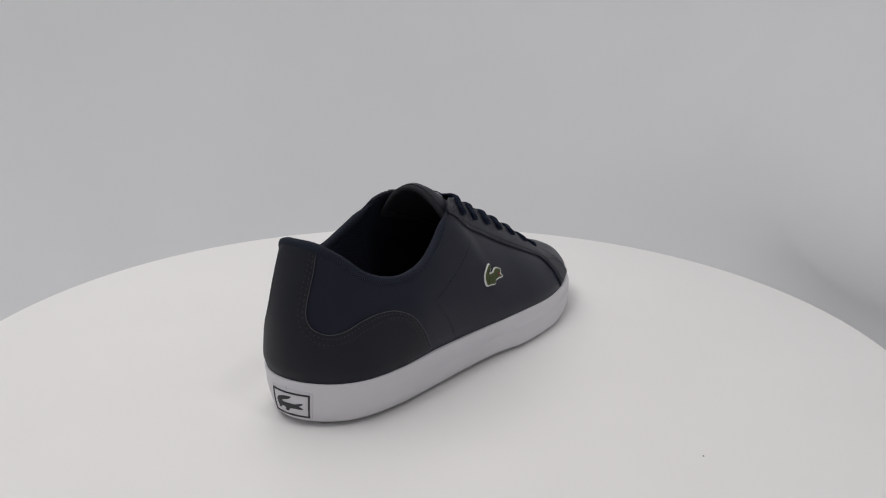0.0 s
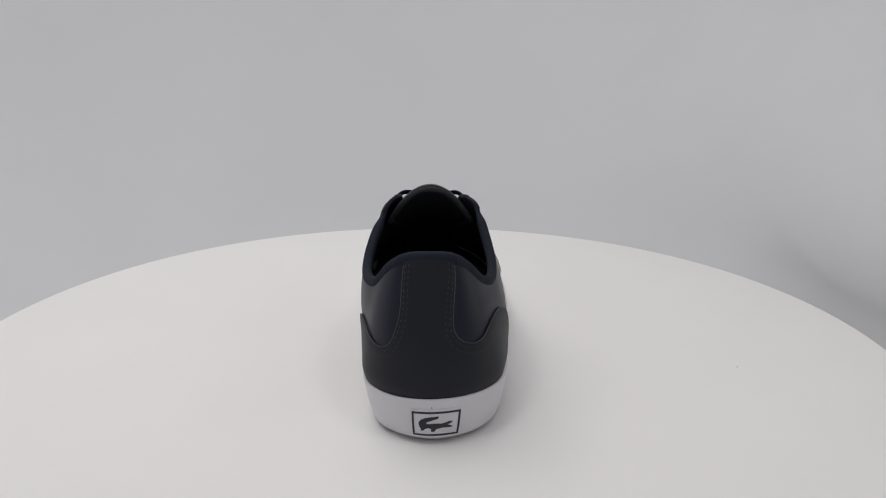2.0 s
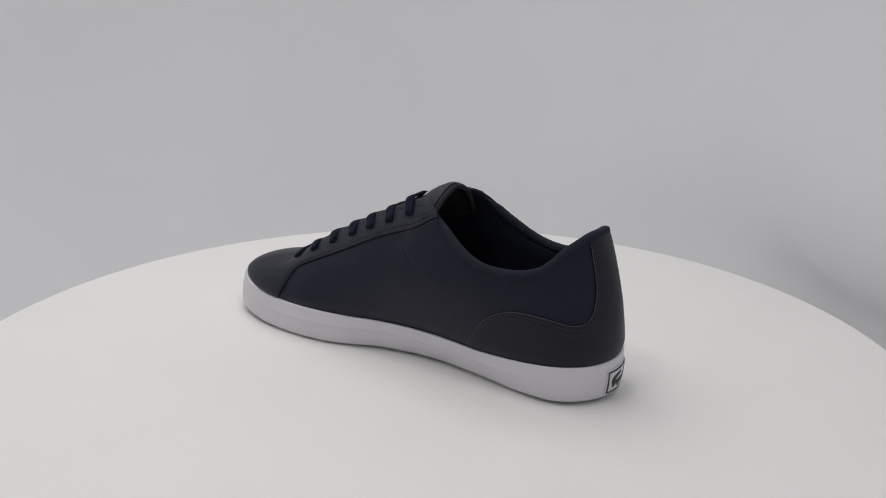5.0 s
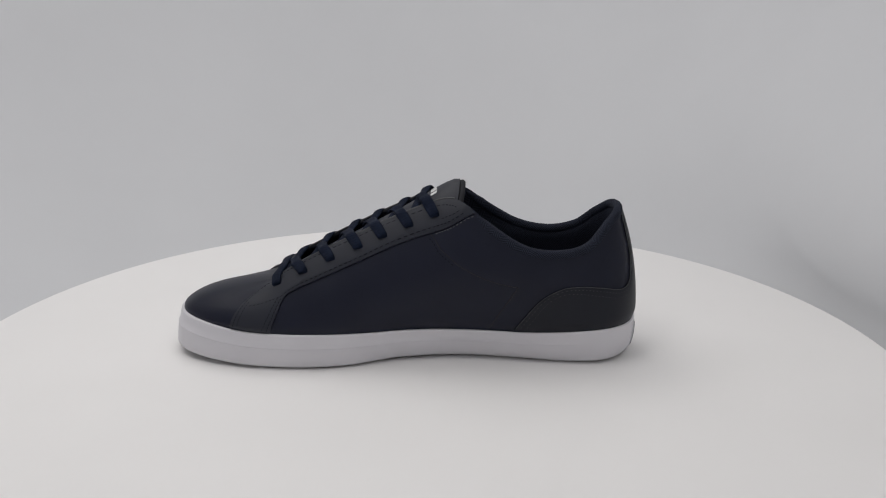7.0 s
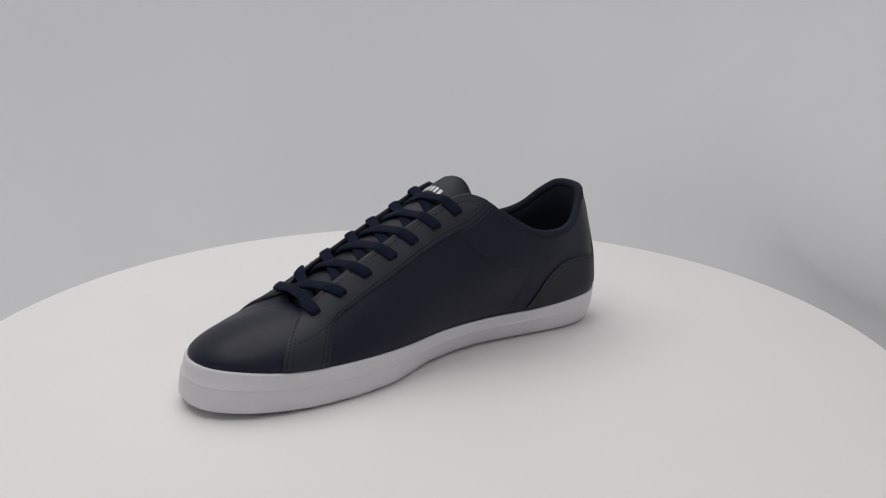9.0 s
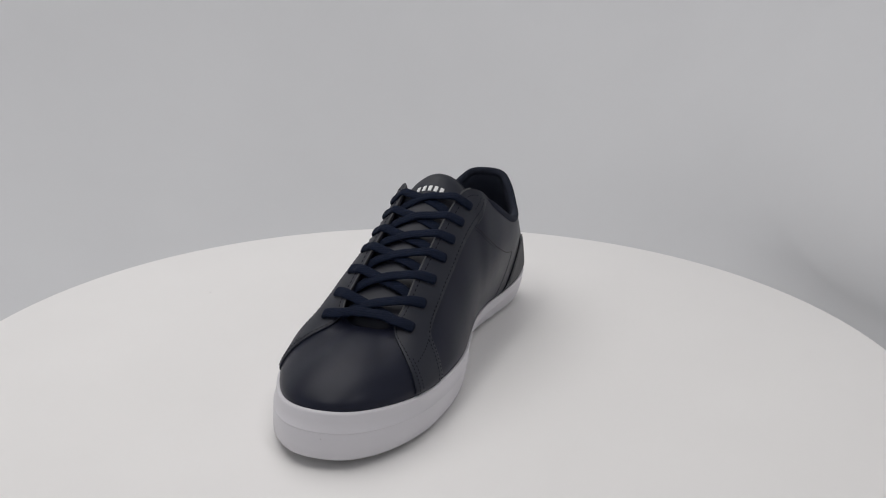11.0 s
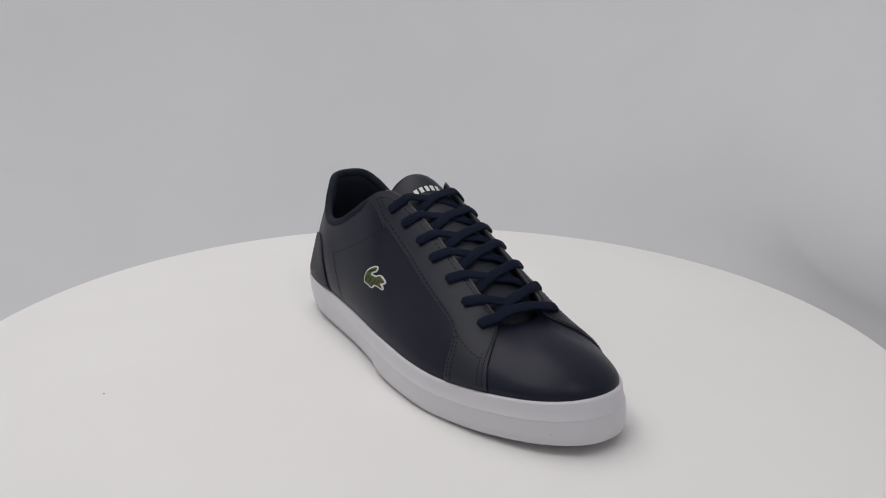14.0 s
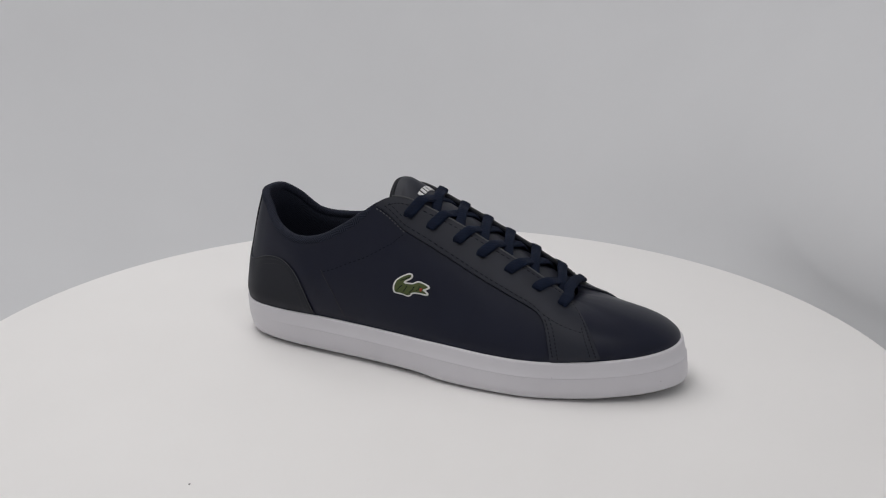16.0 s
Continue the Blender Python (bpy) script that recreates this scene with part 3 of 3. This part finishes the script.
def build_upper(shoe):
    NV = 22
    # the leather starts a little inside the sole's lip
    verts = []
    for r in range(NV + 1):
        v = r / NV
        for k in range(NU):
            verts.append(upper_point(k / PER, v, -0.0010 * max(0.0, 1 - v / 0.08) - 1e-7))
    low = [upper_point(k / PER, 0.0, -0.0018) - np.array([0, 0, 0.004]) for k in range(NU)]
    link_mesh("upper", low + verts, ring_faces(NV + 2, NU), NAVY, shoe, label="smooth dark navy leather upper")
    # lining
    verts = []
    levels = ((1.0, 0.0), (0.99, 0.0022), (0.95, 0.0042), (0.88, 0.0055), (0.75, 0.0055), (0.55, 0.005), (0.3, 0.005), (0.08, 0.005))
    for v, h in levels:
        for k in range(NU):
            u = k / PER
            w = min(1.0, max(0.0, (min(u, 32 - u) - 5.0) / 2.6))
            w = w * w * (3 - 2 * w)
            verts.append(upper_point(u, v, -(h * (1 - w) + min(h, 0.0012) * w) - 1e-7))
    lining = link_mesh("lining", verts, ring_faces(len(levels), NU), KNIT, shoe, label="dark navy knitted lining")
    wrap(lining, NU, [0.062 * (1 - v) + 0.5 * h for v, h in levels])
    # insole, out of sight; its pale grey serves as a reflector for the inside
    ring = [upper_point(k / PER, 0.09, -0.0045) for k in range(NU)]
    link_mesh("insole", ring, [tuple(range(NU))], INSOLE_BOUNCE, shoe, label="hidden grey cloth insole, paled to bounce light inside the shoe")
    # padded collar roll
    us = np.linspace(25.15 - 32, 7.0, 150)
    path, rad, ups = [], [], []
    for u in us:
        e = min(1.0, (7.0 - u) / 0.7 + 0.12, (u + 6.85) / 0.7 + 0.12)
        path.append(upper_point(u, 0.975, -0.0017) + np.array([0, 0, 0.0009]))
        rad.append((0.0027 * e, 0.0029 * e))
        ups.append(np.array([0, 0, 1.0]))
    collar = cord("collar", path, rad, KNIT, shoe, ups, 14, "padded navy knit collar edge")
    layer = collar.data.uv_layers.new(name="cloth")
    for poly in collar.data.polygons:
        ks = [v % 14 for v in poly.vertices]
        for li, vi, k in zip(poly.loop_indices, poly.vertices, ks):
            layer.data[li].uv = (vi // 14 * 0.0019, (14 if k == 0 and 13 in ks else k) * 0.0013)

    # eyestays
    for low, front, label in ((EYE_LOW_OUT, EYE_FRONT_OUT, "charcoal leather eyestay on the outer side"), (EYE_LOW_IN, EYE_FRONT_IN, "charcoal leather eyestay on the inner side")):
        lo, fr = rounded(low), rounded(front)
        top = [(u, 0.998) for u in np.linspace(front[-1][0], low[0][0], 30)[1:-1]]
        poly = flat(lo + fr[1:] + top)
        eyestay = panel("eyestay", poly, on_upper, 0.0016, PANEL, shoe, label)
        sign = 1 if low is EYE_LOW_OUT else -1
        a = dense(flat(rounded(low[:9])), 1.5)
        stitches(shifted(a, 2.2 * sign), on_upper, 0.00155, eyestay, THREAD)
        leg = dense(flat(rounded(low[8:])), 1.5)
        stitches(shifted(leg, 1.8 * sign)[2:-2], on_upper, 0.00155, eyestay, THREAD)
        stitches(shifted(leg, 4.6 * sign)[2:-2], on_upper, 0.00155, eyestay, THREAD)
        b = dense(flat(fr[1:]), 1.5)
        stitches(shifted(b, 2.2 * sign)[1:], on_upper, 0.00155, eyestay, THREAD)
        stitches(shifted(b, 4.8 * sign)[2:int(len(b) * 0.45)], on_upper, 0.00155, eyestay, THREAD)
        u0, u1 = (11.55, 12.72) if sign > 0 else (20.15, 18.95)
        stitches(flat([(u0, 0.58), ((u0 + u1) / 2, 0.50), (u1, 0.42)]), on_upper, 0.00155, eyestay, THREAD)
        edge = flat([(u, 0.955) for u in np.linspace(7.3 if sign > 0 else 24.7, 12.3 if sign > 0 else 19.6, 40)])
        stitches(edge, on_upper, 0.00155, eyestay, THREAD)
        # pale cut edge along the throat
        cut = [flat([(u, 0.999)])[0] for u in np.linspace(7.6 if sign > 0 else 24.4, 12.4 if sign > 0 else 19.5, 70)]
        cord("cut_edge", [on_upper(p, 0.0008) for p in cut], [(0.0005, 0.0007)] * len(cut), EDGE, eyestay, [np.array([0.42, 0, 0.9])] * len(cut), 6, "paler cut leather edge")
        # short double row by the collar corner
        c = dense(flat(rounded(low[:3])), 1.5)
        stitches(shifted(c, 4.6 * sign), on_upper, 0.00155, eyestay, THREAD)
        stitches(shifted(c, -1.0 * sign), on_upper, 0.0002, eyestay, THREAD_LIGHT, 1.3, 1.0, 0.7, 0.35)

    # heel counter with its tab
    ou, inn = rounded(COUNTER_OUT), rounded(COUNTER_IN)
    poly = [(u, v) for u, v in ou] + [(u, -0.02) for u in np.linspace(3.9, -4.2, 50)] + [(u - 32, v) for u, v in reversed(inn)]
    poly += [(u, 0.985) for u in np.linspace(-0.95, 0.95, 12)[1:-1]]
    counter = panel("heel_counter", flat(poly), on_upper, 0.0011, COUNTER, shoe, "charcoal leather heel counter with a narrow tab")
    for line, sign in ((flat(ou), -1), (flat([(u - 32, v) for u, v in inn]), 1)):
        a = dense(line, 1.5)
        rim = a[(a[:, 1] > 3.0) & (a[:, 1] < 59.0)]
        cord("cut_edge", [on_upper(p, 0.0009) for p in rim], [(0.00022, 0.00022)] * len(rim), EDGE, counter, [on_upper(p, 0.002) - on_upper(p, 0.001) for p in rim], 6, "paler cut leather edge")
        stitches(shifted(a, 2.0 * sign)[:-2], on_upper, 0.0010, counter, THREAD_PALE, 1.1, 1.5, 0.6)
        stitches(shifted(a, 4.8 * sign)[:-2], on_upper, 0.0010, counter, THREAD_PALE, 1.1, 1.5, 0.6)

    # quarter seams: a thin welt and its thread
    for pts in (SEAM_OUT, SEAM_IN):
        sign = 1 if pts is SEAM_OUT else -1
        k = 5
        for a in ((pts[k - 1:],) if sign > 0 else (pts[:k], pts[k - 1:])):
            line = dense(flat(a), 1.0)
            path = [on_upper(p, 0.00005) for p in line]
            ups = [on_upper(p, 0.001) - on_upper(p, 0.0) for p in line]
            cord("seam", path, [(0.0003, 0.00014)] * len(path), SEAMDARK, shoe, ups, 6)
        stitches(dense(flat(pts[:5] if sign > 0 else pts[:3]), 1.0) + np.array([0, -1.6]), on_upper, 0.0, shoe, THREAD, 1.6, 1.6, 0.5, 0.2)

    # badge on the outer side
    cu, cv = 7.50, 0.425
    su = np.linalg.norm(upper_point(cu + 0.2, cv) - upper_point(cu - 0.2, cv)) / 0.4 * 1000
    sv = np.linalg.norm(upper_point(cu, cv + 0.05) - upper_point(cu, cv - 0.05)) / 0.1 * 1000

    def on_side(p, h):
        return upper_point(cu + (p[0] + 0.16 * p[1]) / su, cv + (p[1] + 0.05 * p[0]) / sv, h)

    shape = softened([(x * 0.90, z * 1.02) for x, z in BADGE], 2)
    badge = panel("badge", grown(shape, 0.62), on_side, 0.0007, WHITE, shoe, "embroidered white-edged green badge", 0.7)
    panel("green_field", grown(shape, -0.25), on_side, 0.0012, GREEN, badge, "green embroidery thread", 0.6)
    for line in ([(-8.2, -1.6), (-6.6, 0.6), (-5.2, 1.6)], [(-5.0, -2.6), (-3.4, -0.6), (-2.6, 0.9)], [(-1.6, -3.4), (0.6, -1.6), (2.0, 0.2)], [(-6.0, 4.6), (-3.0, 5.3), (-0.4, 5.8)], [(3.0, -2.4), (4.4, -1.4), (5.0, 0.6)]):
        path = [on_side(p, 0.00122) for p in dense(np.array(line), 0.6)]
        ups = [on_side(p, 0.002) - on_side(p, 0.001) for p in dense(np.array(line), 0.6)]
        cord("dark_stitch", path, [(0.00022, 0.00014)] * len(path), THREAD, badge, ups, 6)
    panel("jaw", [(4.3, -0.9), (5.8, -0.1), (6.9, -0.7), (6.1, -1.8), (7.0, -3.2), (5.2, -3.0)], on_side, 0.0015, RED, badge, "red embroidery thread", 0.7)
    panel("tooth", [(6.4, -0.9), (7.6, -0.7), (7.6, -2.5), (6.5, -2.2)], on_side, 0.0016, WHITE, badge, step=0.7)


def build_tongue(shoe):
    NX, NY = 40, 20
    front, back = [], []
    for i in range(NX + 1):
        s = i / NX
        for j in range(NY + 1):
            q = -1 + 2 * j / NY
            half = 18.0 + 8.0 * s ** 2
            y = half * q
            x1 = -18.0 + 4.5 * abs(q) ** 2.5
            x = 100 + (x1 - 100) * s
            edge = min(1.0, (1 - s) * 9 + 0.02) ** 0.5 * min(1.0, (1 - abs(q)) * 5 + 0.05) ** 0.5
            thick = 0.0006 + (0.0032 + 0.0024 * s) * edge
            front.append(tongue_point((x, y), -0.0022 + thick / 2))
            back.append(tongue_point((x, y), -0.0022 - thick / 2))
    w = NY + 1

    def grid(o):
        return [(o + i * w + j, o + i * w + j + 1, o + (i + 1) * w + j + 1, o + (i + 1) * w + j) for i in range(NX) for j in range(NY)]
    tongue = link_mesh("tongue", front, grid(0), PANEL, shoe, label="charcoal leather tongue with white print")
    rim = [i * w for i in range(NX + 1)] + [NX * w + j for j in range(1, w)] + [i * w + NY for i in range(NX - 1, -1, -1)]
    n = len(front)
    verts = back + [front[i] for i in rim] + [back[i] for i in rim]
    m = len(rim)
    faces = grid(0) + [(n + k, n + k + 1, n + m + k + 1, n + m + k) for k in range(m - 1)]
    link_mesh("tongue_lining", verts, faces, CLOTH, tongue, label="charcoal cloth backing of the tongue")
    ring = [(4, 0)] + [(i, 0) for i in range(6, NX, 2)] + [(NX, j) for j in range(0, w, 2)] + [(i, NY) for i in range(NX - 2, 4, -2)] + [(4, NY)]
    path = catmull([back[i * w + j] * 0.96 + back[i * w + NY // 2] * 0.04 - np.array([0.0012, 0, 0.0010]) for i, j in ring], False, 4)
    cord("tongue_binding", path, [(0.0017, 0.0017)] * len(path), CLOTH, tongue, [np.array([-0.42, 0.0, 0.9])] * len(path), 10, "rolled charcoal cloth edge of the tongue")
    for k in range(5):
        y = 8.0 - 3.9 * k
        panel("print_bar", [(-0.9, y), (-0.9, y - 2.2), (-4.6, y - 2.2), (-4.6, y)], lambda p, h: tongue_point(p, h), 0.0011, PRINT, tongue, step=1.2, lip=0.0)


EYELETS_OUT = [(12.16, 0.818), (11.33, 0.848), (10.56, 0.862), (9.82, 0.865), (9.19, 0.872), (8.57, 0.880), (8.05, 0.900)]
EYELETS_IN = [(19.75, 0.818), (20.68, 0.842), (21.45, 0.856), (22.18, 0.862), (22.81, 0.870), (23.39, 0.882), (23.93, 0.905)]


def build_laces(shoe):
    def eyelet(k, side):
        u, v = EYELETS_OUT[k] if side < 0 else EYELETS_IN[k]
        p = upper_point(u, v, 0.0015)
        n = upper_point(u, v, 0.0025) - p
        return p, n / np.linalg.norm(n)

    for k in range(7):
        for side in (-1, 1):
            p, n = eyelet(k, side)
            t = np.cross(n, (0, 1.0, 0))
            t /= np.linalg.norm(t)
            w = np.cross(n, t)
            hole = [p + (t * math.cos(a * math.pi / 6) + w * math.sin(a * math.pi / 6)) * r + n * z for r, z in ((0.0024, 0.0), (0.0021, 0.0003), (0.0015, 0.0001)) for a in range(12)]
            link_mesh("eyelet", hole, ring_faces(3, 12) + [tuple(range(24, 36))], THREAD, shoe)

    def strand(pts, wide, ups):
        path = catmull(pts, False, 8)
        w = catmull(wide, False, 8) / 1000
        cord("lace", path, [tuple(r) for r in w], LACE, shoe, list(catmull(ups, False, 8)), 14)

    top = np.array([0.42, 0.0, 0.90])
    A, B, C, D = (2.1, 1.0), (3.1, 1.2), (3.4, 1.15), (3.3, 1.05)

    def start(k, side):
        p, n = eyelet(k, side)
        out = np.array([0.0, side, -0.4])
        fx = p[0] + (0.0055 if k else 0.0015)
        over = np.array([fx, side * 0.0170, throat_z(fx) + 0.0016])
        over[2] += 0.0020 if k == 6 else 0.0
        lift = (p + over) / 2 + n * 0.0008
        return [p - n * 0.002 + out * 0.0004, p + n * 0.0008 + out * 0.0009, lift, over], [n + out * 0.5, n + out * 0.3, n, top]

    for k in range(7):
        if k == 0:
            (a, ua), (b, ub) = start(0, -1), start(0, 1)
            mid = [np.array([0.0940, y, throat_z(0.0940) + z]) for y, z in ((-0.009, 0.0022), (0.0, 0.0024), (0.009, 0.0022))]
            strand(a + mid + b[::-1], [A, B, C, C, D, D, D, C, C, B, A], ua + [top] * 3 + ub[::-1])
            continue
        x, xn = LACE_X[k] / 1000, LACE_X[k - 1] / 1000
        for side in (-1, 1):
            over = 0.0019 if side > 0 else 0.0
            a, ua = start(k, side)
            gap = xn - x
            bow = 0.0024 if k == 6 else 0.0
            xs = a[-1][0]
            xa, xc, xe, xf, xg = (xs + f * gap for f in (0.10, 0.25, 0.40, 0.52, 0.62))

            def on(f, y, clear, rise):
                return np.array([f, y, max(throat_z(f) + clear, tongue_point((f * 1000, y * 1000), 0.0)[2] + 0.0010) + rise])
            rest = [on(xa, side * 0.0095, 0.0008 + bow, 0.5 * over), on(xc, 0.0, -0.0003 + 0.6 * bow, over), on(xe, -side * 0.0095, -0.0010, 0.4 * over),
                    np.array([xf, -side * 0.0155, throat_z(xf) - 0.0028]),
                    np.array([xg, -side * 0.0200, throat_z(xg) - 0.0068])]
            strand(a + rest, [A, B, C, C, D, D, D, D, D], ua + [top] * 5)


def build_shoe():
    shoe = new("sneaker")
    tagged(shoe, "dark navy leather low-top sneaker with white cupsole on the turntable", "shoe")
    build_sole(shoe)
    build_upper(shoe)
    build_tongue(shoe)
    build_laces(shoe)
    return shoe


build_setting()
TURNTABLE = build_turntable()
SHOE = build_shoe()


def motions():
    for thing, x, y, heading in ((TURNTABLE, -0.0025, -0.0025, 0.0), (SHOE, 0.0, 0.0, SHOE_HEADING)):
        walk(thing, [(k * 0.5, pose(x, y, 0, 0, 0, heading + TURN_RATE * k * 0.5)) for k in range(33)])


motions()
